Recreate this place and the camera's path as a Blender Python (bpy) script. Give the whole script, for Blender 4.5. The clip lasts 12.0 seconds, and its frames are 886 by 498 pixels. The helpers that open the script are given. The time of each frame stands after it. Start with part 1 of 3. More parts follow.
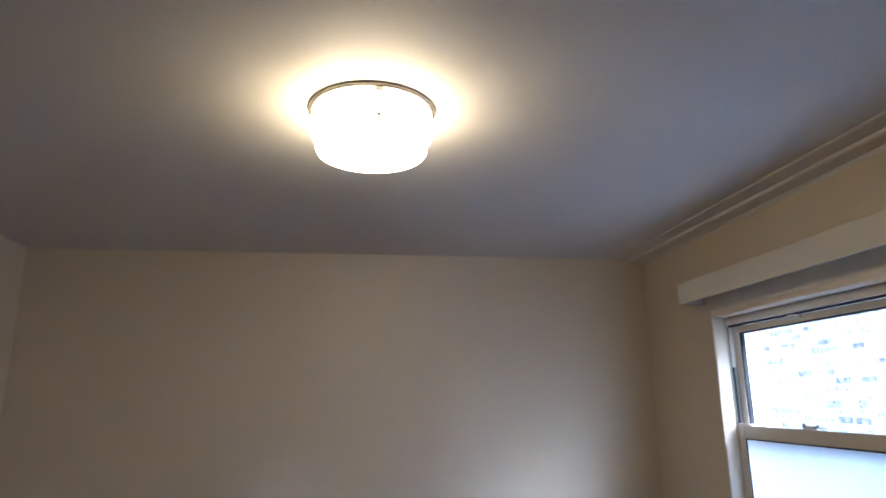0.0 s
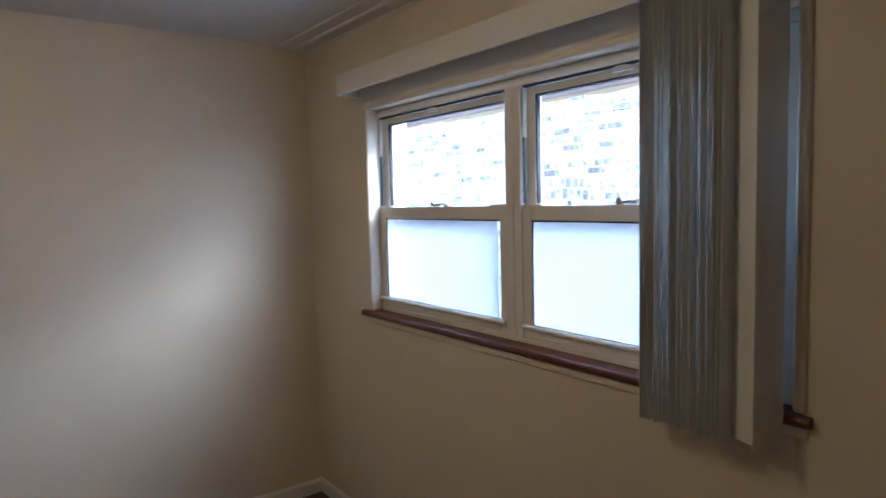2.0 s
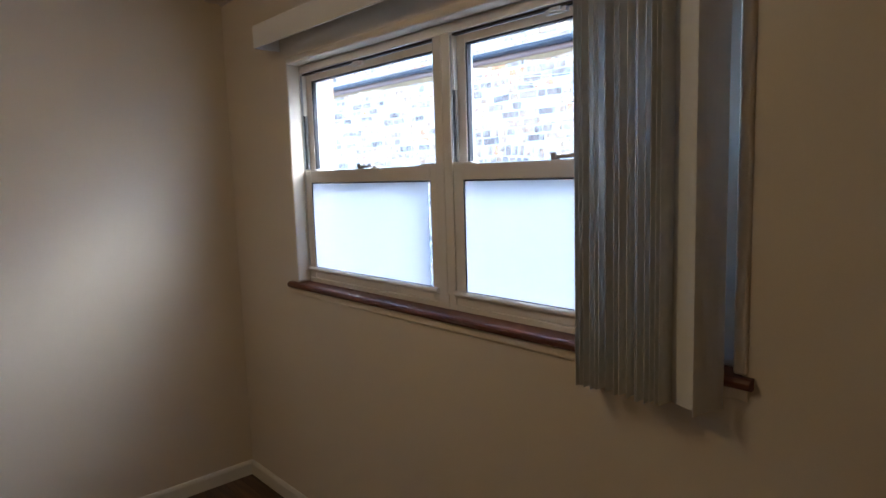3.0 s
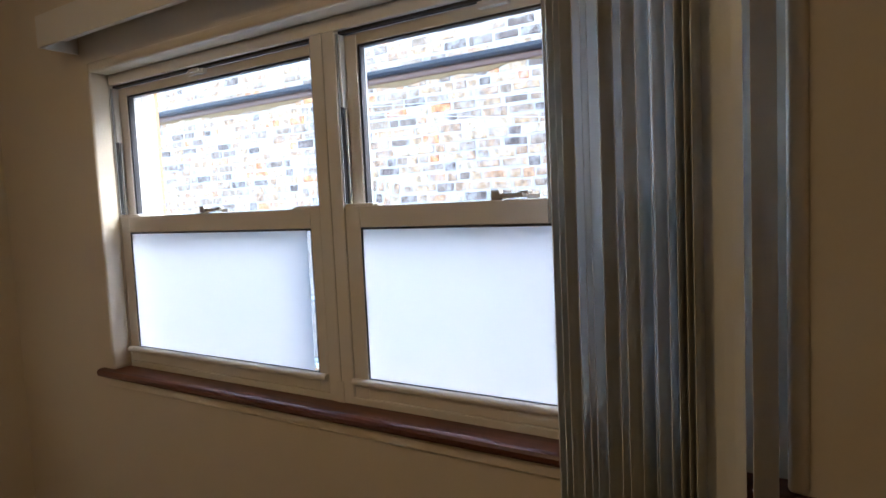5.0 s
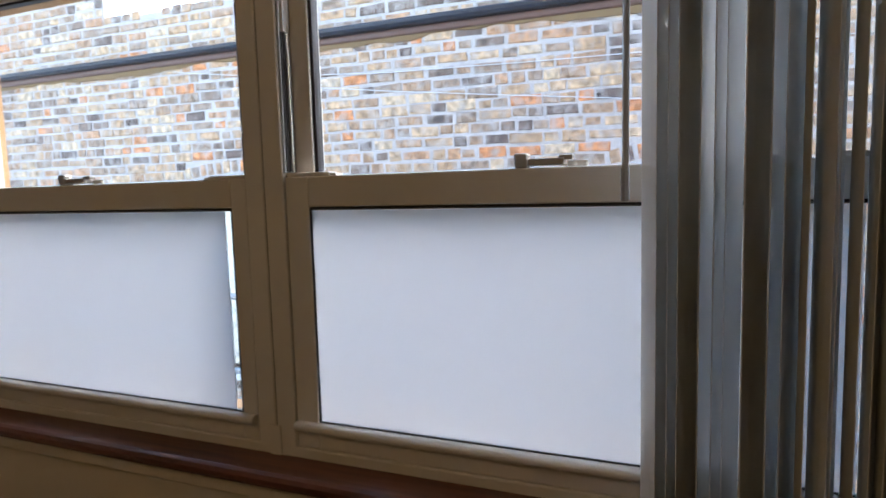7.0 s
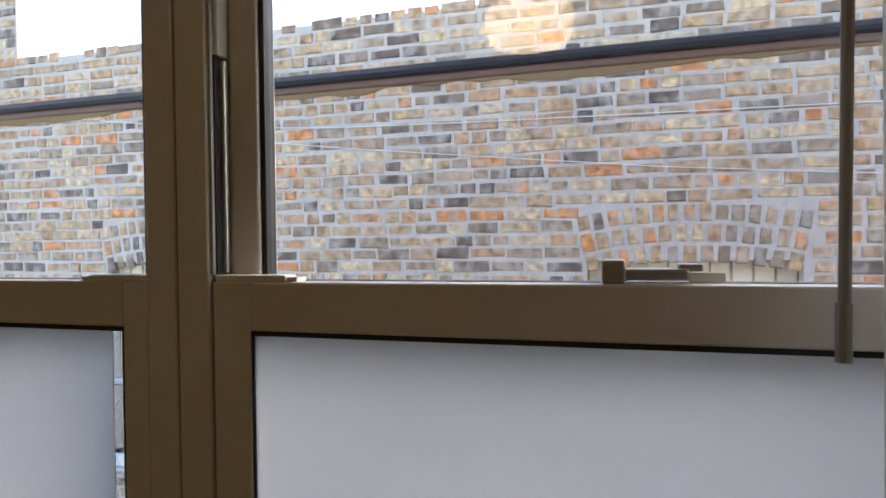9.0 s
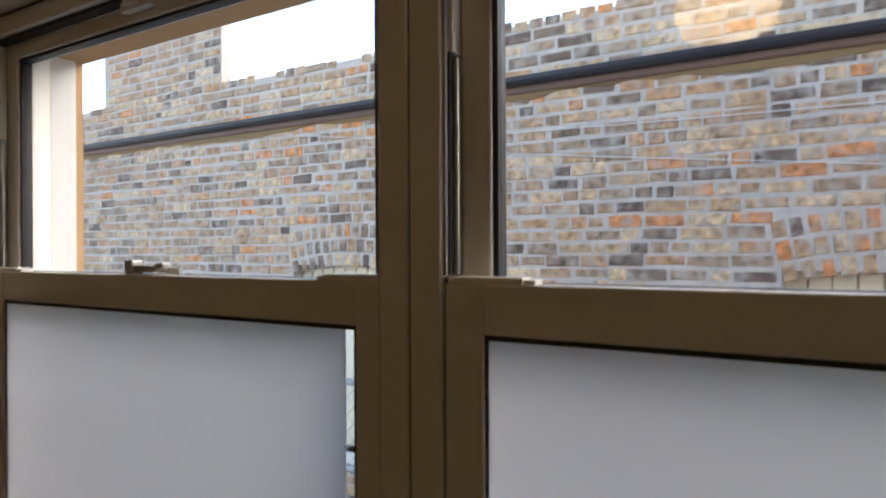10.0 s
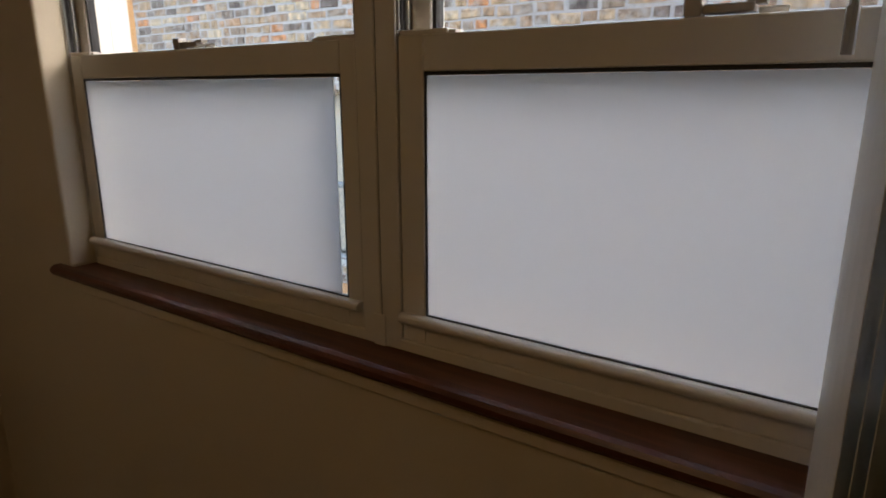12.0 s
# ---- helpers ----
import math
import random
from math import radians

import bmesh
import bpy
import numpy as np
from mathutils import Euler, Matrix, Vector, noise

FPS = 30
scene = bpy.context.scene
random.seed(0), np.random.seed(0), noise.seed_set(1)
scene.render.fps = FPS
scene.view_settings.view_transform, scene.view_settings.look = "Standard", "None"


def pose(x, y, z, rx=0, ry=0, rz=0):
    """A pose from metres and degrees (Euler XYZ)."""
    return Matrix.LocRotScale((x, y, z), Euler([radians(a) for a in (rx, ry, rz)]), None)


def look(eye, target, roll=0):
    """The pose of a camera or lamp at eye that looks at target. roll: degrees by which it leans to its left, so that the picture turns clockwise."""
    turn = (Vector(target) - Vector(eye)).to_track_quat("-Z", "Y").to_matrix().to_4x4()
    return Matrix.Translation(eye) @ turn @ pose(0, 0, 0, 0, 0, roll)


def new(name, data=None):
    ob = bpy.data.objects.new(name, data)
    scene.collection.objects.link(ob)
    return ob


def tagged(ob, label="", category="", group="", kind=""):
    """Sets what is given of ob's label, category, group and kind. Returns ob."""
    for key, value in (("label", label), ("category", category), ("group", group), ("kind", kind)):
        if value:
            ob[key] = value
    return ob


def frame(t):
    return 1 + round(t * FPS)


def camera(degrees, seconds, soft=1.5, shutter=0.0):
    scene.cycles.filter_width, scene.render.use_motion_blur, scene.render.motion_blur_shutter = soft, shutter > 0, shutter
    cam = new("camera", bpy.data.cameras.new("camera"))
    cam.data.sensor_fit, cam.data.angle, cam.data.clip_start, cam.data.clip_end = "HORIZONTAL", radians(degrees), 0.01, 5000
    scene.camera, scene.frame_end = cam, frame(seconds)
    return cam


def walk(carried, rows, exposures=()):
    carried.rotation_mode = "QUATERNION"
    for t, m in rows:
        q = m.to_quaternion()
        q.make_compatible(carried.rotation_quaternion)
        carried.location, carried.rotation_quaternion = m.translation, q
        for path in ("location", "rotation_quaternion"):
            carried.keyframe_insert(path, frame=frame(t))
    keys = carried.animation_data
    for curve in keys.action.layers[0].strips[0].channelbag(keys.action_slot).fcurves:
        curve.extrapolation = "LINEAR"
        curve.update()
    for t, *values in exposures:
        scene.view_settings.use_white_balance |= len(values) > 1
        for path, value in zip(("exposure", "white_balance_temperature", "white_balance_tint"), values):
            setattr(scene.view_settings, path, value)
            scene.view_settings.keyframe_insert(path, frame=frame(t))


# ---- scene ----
cam = camera(70.4, 12.0, soft=1.5, shutter=0.25)
PATH = [
    (0, (2.433, 2.337, 1.641), (2.69, 4.265, 2.107), -0.6),
    (0.5, (2.427, 2.351, 1.638), (2.715, 4.301, 1.974), -0.9),
    (1, (2.42, 2.38, 1.622), (2.828, 4.335, 1.729), -0.9),
    (1.5, (2.426, 2.382, 1.579), (3.254, 4.202, 1.575), -1.1),
    (2, (2.454, 2.34, 1.551), (3.655, 3.932, 1.397), -1.4),
    (2.5, (2.545, 2.372, 1.52), (3.826, 3.896, 1.335), -1.1),
    (3, (2.593, 2.42, 1.496), (3.92, 3.898, 1.259), -1.8),
    (3.5, (2.585, 2.513, 1.507), (4.104, 3.876, 1.298), -1.8),
    (3.7, (2.605, 2.656, 1.505), (4.262, 3.759, 1.31), -0.7),
    (5.3, (2.874, 2.926, 1.53), (4.552, 4.007, 1.395), -3.0),
    (5.5, (2.884, 2.939, 1.516), (4.549, 4.042, 1.397), -3.0),
    (6, (2.951, 3.003, 1.504), (4.628, 4.081, 1.345), -3.0),
    (6.5, (3.021, 3.166, 1.503), (4.769, 4.115, 1.294), -2.2),
    (7, (3.122, 3.269, 1.504), (4.958, 4.036, 1.305), -1.6),
    (7.5, (3.266, 3.37, 1.528), (5.179, 3.928, 1.362), -2.0),
    (7.7, (3.327, 3.384, 1.52), (5.243, 3.951, 1.43), -1.8),
    (9.5, (3.438, 3.545, 1.575), (5.341, 4.16, 1.584), -0.3),
    (10, (3.44, 3.585, 1.56), (5.157, 4.61, 1.561), -0.3),
    (10.5, (3.432, 3.59, 1.5), (5.076, 4.705, 1.271), -0.5),
    (11, (3.336, 3.494, 1.478), (5.006, 4.533, 1.115), -0.7),
    (11.5, (3.235, 3.387, 1.467), (4.945, 4.319, 1.010), 0.4),
    (12, (3.247, 3.325, 1.451), (4.846, 4.422, 0.96), -0.1),
]
EXPOSURES = [(0, 4.5, 4850, 8), (1.5, 4.52, 4850, 7), (2.5, 4.3, 5200, 9), (3.7, 4.22, 5500, 10), (5.5, 3.91, 6100, 10), (6.5, 3.54, 6300, 11), (7.5, 3.15, 6500, 12), (9.5, 2.65, 7150, 12), (10.5, 2.45, 7300, 13), (12, 2.72, 7400, 13)]
walk(cam, [(t, look(eye, target, roll)) for t, eye, target, roll in PATH], EXPOSURES)

# ---- world and light ----
world = bpy.data.worlds.new("world")
scene.world = world
world.use_nodes = True
wn = world.node_tree
sky = wn.nodes.new("ShaderNodeTexSky")
sky.sky_type = "NISHITA"
sky.sun_disc = False
sky.sun_elevation = radians(31)
sky.sun_rotation = radians(147)
sky.dust_density = 0.7
wn.links.new(sky.outputs["Color"], wn.nodes["Background"].inputs["Color"])
wn.nodes["Background"].inputs["Strength"].default_value = 0.15

sun = bpy.data.lights.new("sun", "SUN")
sun.energy, sun.angle, sun.color = 0.19, radians(30), (1.0, 0.95, 0.9)
sun_ob = new("sun", sun)
sun_ob.matrix_world = look((0, 0, 0), (-1.0, 1.55, -1.12))

# ---- materials ----


def mat(name, color, rough=0.6, vary=0.12, grain=60.0, blotch=2.5, bump=0.1, metal=0.0, coat=0.0, ior=1.45):
    m = bpy.data.materials.new(name)
    m.use_nodes = True
    nt = m.node_tree
    b = nt.nodes["Principled BSDF"]
    b.inputs["Roughness"].default_value = rough
    b.inputs["Metallic"].default_value = metal
    b.inputs["Coat Weight"].default_value = coat
    b.inputs["IOR"].default_value = ior
    tc = nt.nodes.new("ShaderNodeTexCoord")
    n1 = nt.nodes.new("ShaderNodeTexNoise")
    n1.inputs["Scale"].default_value = blotch
    n1.inputs["Detail"].default_value = 5
    n2 = nt.nodes.new("ShaderNodeTexNoise")
    n2.inputs["Scale"].default_value = grain
    n2.inputs["Detail"].default_value = 4
    mixn = nt.nodes.new("ShaderNodeMath")
    mixn.operation = "ADD"
    mul = nt.nodes.new("ShaderNodeMath")
    mul.operation = "MULTIPLY"
    mul.inputs[1].default_value = 0.5
    ramp = nt.nodes.new("ShaderNodeMix")
    ramp.data_type = "RGBA"
    ramp.inputs[6].default_value = (*[c * (1 - vary) for c in color], 1)
    ramp.inputs[7].default_value = (*[min(1, c * (1 + vary)) for c in color], 1)
    for n in (n1, n2):
        nt.links.new(tc.outputs["Object"], n.inputs["Vector"])
    nt.links.new(n1.outputs["Fac"], mixn.inputs[0])
    nt.links.new(n2.outputs["Fac"], mixn.inputs[1])
    nt.links.new(mixn.outputs[0], mul.inputs[0])
    nt.links.new(mul.outputs[0], ramp.inputs[0])
    nt.links.new(ramp.outputs[2], b.inputs["Base Color"])
    if bump:
        bp = nt.nodes.new("ShaderNodeBump")
        bp.inputs["Strength"].default_value = bump
        bp.inputs["Distance"].default_value = 0.002
        nt.links.new(n2.outputs["Fac"], bp.inputs["Height"])
        nt.links.new(bp.outputs[0], b.inputs["Normal"])
    return m


def wood(name, dark, light, rough, axis, coat=0.0):
    m = bpy.data.materials.new(name)
    m.use_nodes = True
    nt = m.node_tree
    b = nt.nodes["Principled BSDF"]
    b.inputs["Roughness"].default_value = rough
    b.inputs["Coat Weight"].default_value = coat
    b.inputs["Coat Roughness"].default_value = 0.25
    tc = nt.nodes.new("ShaderNodeTexCoord")
    mp = nt.nodes.new("ShaderNodeMapping")
    sc = [26.0, 26.0, 26.0]
    sc[axis] = 1.6
    mp.inputs["Scale"].default_value = sc
    info = nt.nodes.new("ShaderNodeObjectInfo")
    n = nt.nodes.new("ShaderNodeTexNoise")
    n.inputs["Scale"].default_value = 1.6
    n.inputs["Detail"].default_value = 8
    n.inputs["Distortion"].default_value = 1.2
    add = nt.nodes.new("ShaderNodeMath")
    add.operation = "MULTIPLY_ADD"
    add.inputs[1].default_value = 0.35
    cr = nt.nodes.new("ShaderNodeValToRGB")
    cr.color_ramp.elements[0].color, cr.color_ramp.elements[1].color = (*dark, 1), (*light, 1)
    cr.color_ramp.elements[0].position, cr.color_ramp.elements[1].position = 0.35, 0.95
    bp = nt.nodes.new("ShaderNodeBump")
    bp.inputs["Strength"].default_value = 0.15
    bp.inputs["Distance"].default_value = 0.001
    nt.links.new(tc.outputs["Object"], mp.inputs[0])
    nt.links.new(mp.outputs[0], n.inputs["Vector"])
    nt.links.new(info.outputs["Random"], add.inputs[0])
    nt.links.new(n.outputs["Fac"], add.inputs[2])
    nt.links.new(add.outputs[0], cr.inputs[0])
    nt.links.new(cr.outputs[0], b.inputs["Base Color"])
    nt.links.new(n.outputs["Fac"], bp.inputs["Height"])
    nt.links.new(bp.outputs[0], b.inputs["Normal"])
    return m


def brick_mat(name, per_island):
    m = bpy.data.materials.new(name)
    m.use_nodes = True
    nt = m.node_tree
    b = nt.nodes["Principled BSDF"]
    b.inputs["Roughness"].default_value = 0.9
    src = nt.nodes.new("ShaderNodeNewGeometry" if per_island else "ShaderNodeObjectInfo")
    rnd = src.outputs["Random Per Island" if per_island else "Random"]
    cr = nt.nodes.new("ShaderNodeValToRGB")
    cr.color_ramp.interpolation = "CONSTANT"
    tones = [(0.0, (0.36, 0.255, 0.16)), (0.16, (0.26, 0.20, 0.15)), (0.30, (0.42, 0.315, 0.205)), (0.42, (0.12, 0.092, 0.08)),
             (0.50, (0.32, 0.22, 0.145)), (0.66, (0.18, 0.14, 0.115)), (0.74, (0.46, 0.37, 0.255)), (0.86, (0.38, 0.235, 0.14)), (0.945, (0.47, 0.215, 0.095))]
    tones = [(p, (c[0] * 1.10, c[1] * 0.955, c[2] * 0.86)) for p, c in tones]
    els = cr.color_ramp.elements
    els[0].position, els[0].color = tones[0][0], (*tones[0][1], 1)
    els[1].position, els[1].color = tones[1][0], (*tones[1][1], 1)
    for p, c in tones[2:]:
        e = els.new(p)
        e.color = (*c, 1)
    geo = nt.nodes.new("ShaderNodeNewGeometry")
    n1 = nt.nodes.new("ShaderNodeTexNoise")
    n1.inputs["Scale"].default_value = 22
    n1.inputs["Detail"].default_value = 6
    n2 = nt.nodes.new("ShaderNodeTexNoise")
    n2.inputs["Scale"].default_value = 130
    n2.inputs["Detail"].default_value = 5
    r2 = nt.nodes.new("ShaderNodeMapRange")
    r2.inputs["From Min"].default_value, r2.inputs["From Max"].default_value = 0.3, 0.7
    r2.inputs["To Min"].default_value, r2.inputs["To Max"].default_value = 0.45, 1.5
    sc = nt.nodes.new("ShaderNodeVectorMath")
    sc.operation = "SCALE"
    mort = nt.nodes.new("ShaderNodeMix")
    mort.data_type = "RGBA"
    mort.inputs[7].default_value = (0.42, 0.365, 0.32, 1)
    r3 = nt.nodes.new("ShaderNodeMapRange")
    r3.inputs["From Min"].default_value, r3.inputs["From Max"].default_value = 0.46, 0.68
    r3.inputs["To Max"].default_value = 0.7
    n3 = nt.nodes.new("ShaderNodeTexNoise")
    n3.inputs["Scale"].default_value = 14
    n3.inputs["Detail"].default_value = 8
    bp = nt.nodes.new("ShaderNodeBump")
    bp.inputs["Strength"].default_value = 0.9
    bp.inputs["Distance"].default_value = 0.006
    for n in (n1, n2, n3):
        nt.links.new(geo.outputs["Position"], n.inputs["Vector"])
    nt.links.new(rnd, cr.inputs[0])
    nt.links.new(n1.outputs["Fac"], r2.inputs["Value"])
    nt.links.new(cr.outputs[0], sc.inputs[0])
    nt.links.new(r2.outputs[0], sc.inputs["Scale"])
    nt.links.new(n3.outputs["Fac"], r3.inputs["Value"])
    nt.links.new(r3.outputs[0], mort.inputs[0])
    nt.links.new(sc.outputs[0], mort.inputs[6])
    nt.links.new(mort.outputs[2], b.inputs["Base Color"])
    nt.links.new(n2.outputs["Fac"], bp.inputs["Height"])
    nt.links.new(bp.outputs[0], b.inputs["Normal"])
    return m


def glass_mat(name):
    m = bpy.data.materials.new(name)
    m.use_nodes = True
    b = m.node_tree.nodes["Principled BSDF"]
    b.inputs["Base Color"].default_value = (0.97, 0.985, 0.98, 1)
    b.inputs["Roughness"].default_value = 0.0
    b.inputs["Transmission Weight"].default_value = 1.0
    b.inputs["IOR"].default_value = 1.46
    return m


def film_mat(name):
    m = bpy.data.materials.new(name)
    m.use_nodes = True
    nt = m.node_tree
    b = nt.nodes["Principled BSDF"]
    b.inputs["Base Color"].default_value = (0.55, 0.565, 0.585, 1)
    b.inputs["Roughness"].default_value = 0.62
    b.inputs["Transmission Weight"].default_value = 1.0
    b.inputs["IOR"].default_value = 1.3
    t = nt.nodes.new("ShaderNodeBsdfTranslucent")
    t.inputs["Color"].default_value = (0.58, 0.595, 0.62, 1)
    tc = nt.nodes.new("ShaderNodeTexCoord")
    n = nt.nodes.new("ShaderNodeTexNoise")
    n.inputs["Scale"].default_value = 3
    r = nt.nodes.new("ShaderNodeMapRange")
    r.inputs["To Min"].default_value, r.inputs["To Max"].default_value = 0.34, 0.46
    mix = nt.nodes.new("ShaderNodeMixShader")
    nt.links.new(tc.outputs["Object"], n.inputs["Vector"])
    nt.links.new(n.outputs["Fac"], r.inputs["Value"])
    nt.links.new(r.outputs[0], mix.inputs[0])
    nt.links.new(b.outputs[0], mix.inputs[1])
    nt.links.new(t.outputs[0], mix.inputs[2])
    nt.links.new(mix.outputs[0], nt.nodes["Material Output"].inputs["Surface"])
    return m


def slat_mat(name):
    m = mat(name, (0.86, 0.85, 0.80), 0.32, 0.06, 240, 6, 0.08)
    nt = m.node_tree
    t = nt.nodes.new("ShaderNodeBsdfTranslucent")
    t.inputs["Color"].default_value = (0.82, 0.80, 0.74, 1)
    mix = nt.nodes.new("ShaderNodeMixShader")
    mix.inputs[0].default_value = 0.2
    nt.links.new(nt.nodes["Principled BSDF"].outputs[0], mix.inputs[1])
    nt.links.new(t.outputs[0], mix.inputs[2])
    nt.links.new(mix.outputs[0], nt.nodes["Material Output"].inputs["Surface"])
    return m


def glow_mat(name, color, strength):
    m = bpy.data.materials.new(name)
    m.use_nodes = True
    b = m.node_tree.nodes["Principled BSDF"]
    b.inputs["Base Color"].default_value = (0.9, 0.88, 0.82, 1)
    b.inputs["Roughness"].default_value = 0.3
    b.inputs["Emission Color"].default_value = (*color, 1)
    b.inputs["Emission Strength"].default_value = strength
    return m


M_WALL = mat("cream_wall_paint", (0.72, 0.635, 0.50), 0.4, 0.05, 160, 1.6, 0.12)
M_CEIL = mat("white_ceiling_paint", (0.74, 0.72, 0.70), 0.6, 0.04, 120, 1.2, 0.15)
M_TRIM = mat("white_gloss_trim", (0.75, 0.73, 0.68), 0.3, 0.05, 90, 3, 0.05)
M_PVC = mat("white_vinyl", (0.78, 0.75, 0.69), 0.33, 0.03, 150, 4, 0.03)
M_LINER = mat("grey_vinyl_liner", (0.36, 0.37, 0.365), 0.35, 0.05, 90, 5, 0.04)
M_GASKET = mat("black_gasket", (0.02, 0.02, 0.022), 0.5, 0.2, 120, 6, 0.05)
M_METAL = mat("zinc_metal", (0.6, 0.61, 0.62), 0.35, 0.1, 150, 8, 0.05, metal=0.9)
M_LATCH = mat("grey_latch_metal", (0.42, 0.40, 0.37), 0.4, 0.1, 150, 8, 0.05, metal=0.3)
M_SILL = wood("red_brown_sill_wood", (0.075, 0.022, 0.012), (0.23, 0.075, 0.037), 0.42, 1, coat=0.12)
M_FLOOR = wood("dark_floor_wood", (0.03, 0.014, 0.007), (0.15, 0.07, 0.03), 0.3, 1, coat=0.3)
M_SLAT = slat_mat("grey_vinyl_slat")
M_VAL = mat("white_valance_vinyl", (0.74, 0.71, 0.65), 0.4, 0.04, 120, 3, 0.04)
M_GLASS = glass_mat("clear_glass")
M_FILM = film_mat("frosted_film")
M_WAND = mat("clear_grey_plastic", (0.36, 0.36, 0.35), 0.2, 0.05, 90, 5, 0.0)
M_LAMP = glow_mat("lit_opal_glass", (1.0, 0.67, 0.32), 0.95)
M_RING = mat("brushed_nickel", (0.5, 0.47, 0.42), 0.35, 0.1, 200, 8, 0.05, metal=0.8)
M_BRICK = brick_mat("common_brick", False)
M_BRICK_MANY = brick_mat("common_brick_many", True)
M_MORTAR = mat("pale_mortar", (0.42, 0.37, 0.34), 0.95, 0.6, 32, 4.5, 0.9)
M_GUTTER = mat("black_gutter_paint", (0.022, 0.026, 0.036), 0.25, 0.25, 40, 4, 0.1)
M_FASCIA = mat("brown_fascia_paint", (0.13, 0.075, 0.06), 0.5, 0.2, 40, 3, 0.15)
M_FILLET = mat("ochre_mortar", (0.19, 0.12, 0.06), 0.95, 0.3, 40, 5, 0.7)
M_CABLE = mat("grey_cable", (0.55, 0.54, 0.53), 0.5, 0.1, 60, 5, 0.0)
M_BOARD = mat("beige_board_paint", (0.66, 0.58, 0.46), 0.6, 0.1, 50, 2, 0.15)
M_CONCRETE = mat("pale_concrete", (0.56, 0.55, 0.53), 0.9, 0.2, 40, 0.8, 0.5)
M_WHITE = mat("white_exterior_paint", (0.62, 0.61, 0.59), 0.6, 0.06, 60, 2, 0.2)
M_OUTBRICK = mat("orange_brick_edge", (0.42, 0.25, 0.12), 0.9, 0.25, 50, 6, 0.5)
M_ROOF = mat("dark_roof_felt", (0.06, 0.06, 0.06), 0.95, 0.2, 50, 3, 0.4)
M_WIRE = mat("galvanised_wire", (0.3, 0.3, 0.3), 0.45, 0.1, 100, 5, 0.0, metal=0.6)

# ---- mesh helpers ----


def link(name, bm, material, parent=None, label="", smooth=False):
    me = bpy.data.meshes.new(name)
    bmesh.ops.recalc_face_normals(bm, faces=bm.faces)
    bm.to_mesh(me)
    bm.free()
    me.materials.append(material)
    if smooth:
        for p in me.polygons:
            p.use_smooth = True
    ob = new(name, me)
    if parent:
        ob.parent = parent
    if label:
        ob["label"] = label
    return ob


part = link


def box(bm, x0, x1, y0, y1, z0, z1, bevel=0.0, seg=2):
    res = bmesh.ops.create_cube(bm, size=1.0)
    vs = res["verts"]
    bmesh.ops.transform(bm, matrix=Matrix.Translation(((x0 + x1) / 2, (y0 + y1) / 2, (z0 + z1) / 2)) @ Matrix.Diagonal((x1 - x0, y1 - y0, z1 - z0, 1)), verts=vs)
    if bevel:
        es = list({e for v in vs for e in v.link_edges})
        bmesh.ops.bevel(bm, geom=es, offset=bevel, segments=seg, affect="EDGES", profile=0.5)
    return bm


def boxes(*specs, bevel=0.0, seg=2):
    bm = bmesh.new()
    for sp in specs:
        box(bm, *sp, bevel=bevel, seg=seg)
    return bm


def extrude_y(profile, y0, y1):
    """A closed (x, z) profile drawn out along y."""
    bm = bmesh.new()
    a = [bm.verts.new((x, y0, z)) for x, z in profile]
    b = [bm.verts.new((x, y1, z)) for x, z in profile]
    n = len(profile)
    for i in range(n):
        j = (i + 1) % n
        bm.faces.new((a[i], a[j], b[j], b[i]))
    bm.faces.new(a)
    bm.faces.new(b[::-1])
    return bm


def lathe(profile, seg=64):
    """An (r, z) profile turned about z."""
    bm = bmesh.new()
    rings = []
    for r, z in profile:
        if r < 1e-6:
            rings.append([bm.verts.new((0, 0, z))])
        else:
            rings.append([bm.verts.new((r * math.cos(2 * math.pi * i / seg), r * math.sin(2 * math.pi * i / seg), z)) for i in range(seg)])
    for a, b in zip(rings, rings[1:]):
        for i in range(seg):
            j = (i + 1) % seg
            if len(a) == 1:
                bm.faces.new((a[0], b[i], b[j]))
            elif len(b) == 1:
                bm.faces.new((a[i], a[j], b[0]))
            else:
                bm.faces.new((a[i], a[j], b[j], b[i]))
    return bm


def rod(bm, p, q, r, seg=8):
    p, q = Vector(p), Vector(q)
    d = q - p
    res = bmesh.ops.create_cone(bm, cap_ends=True, segments=seg, radius1=r, radius2=r, depth=d.length)
    m = Matrix.Translation((p + q) / 2) @ d.to_track_quat("Z", "Y").to_matrix().to_4x4()
    bmesh.ops.transform(bm, matrix=m, verts=res["verts"])


def thing(name, label, category, place=(0, 0, 0), group="", kind=""):
    e = new(name)
    e.empty_display_size = 0.1
    e.location = place
    return tagged(e, label, category, group, kind)


# ---- plan ----
XW, XE = 0.86, 3.93          # west and east wall faces
YS, YN = 0.9, 5.46          # south and north wall faces
FZ = -0.035                  # floor
ZC = 2.36                    # ceiling
XO = 4.165                   # outer face of the east wall
OY0, OY1, OZ0, OZ1 = 2.965, 4.850, 1.03, 1.985   # window opening

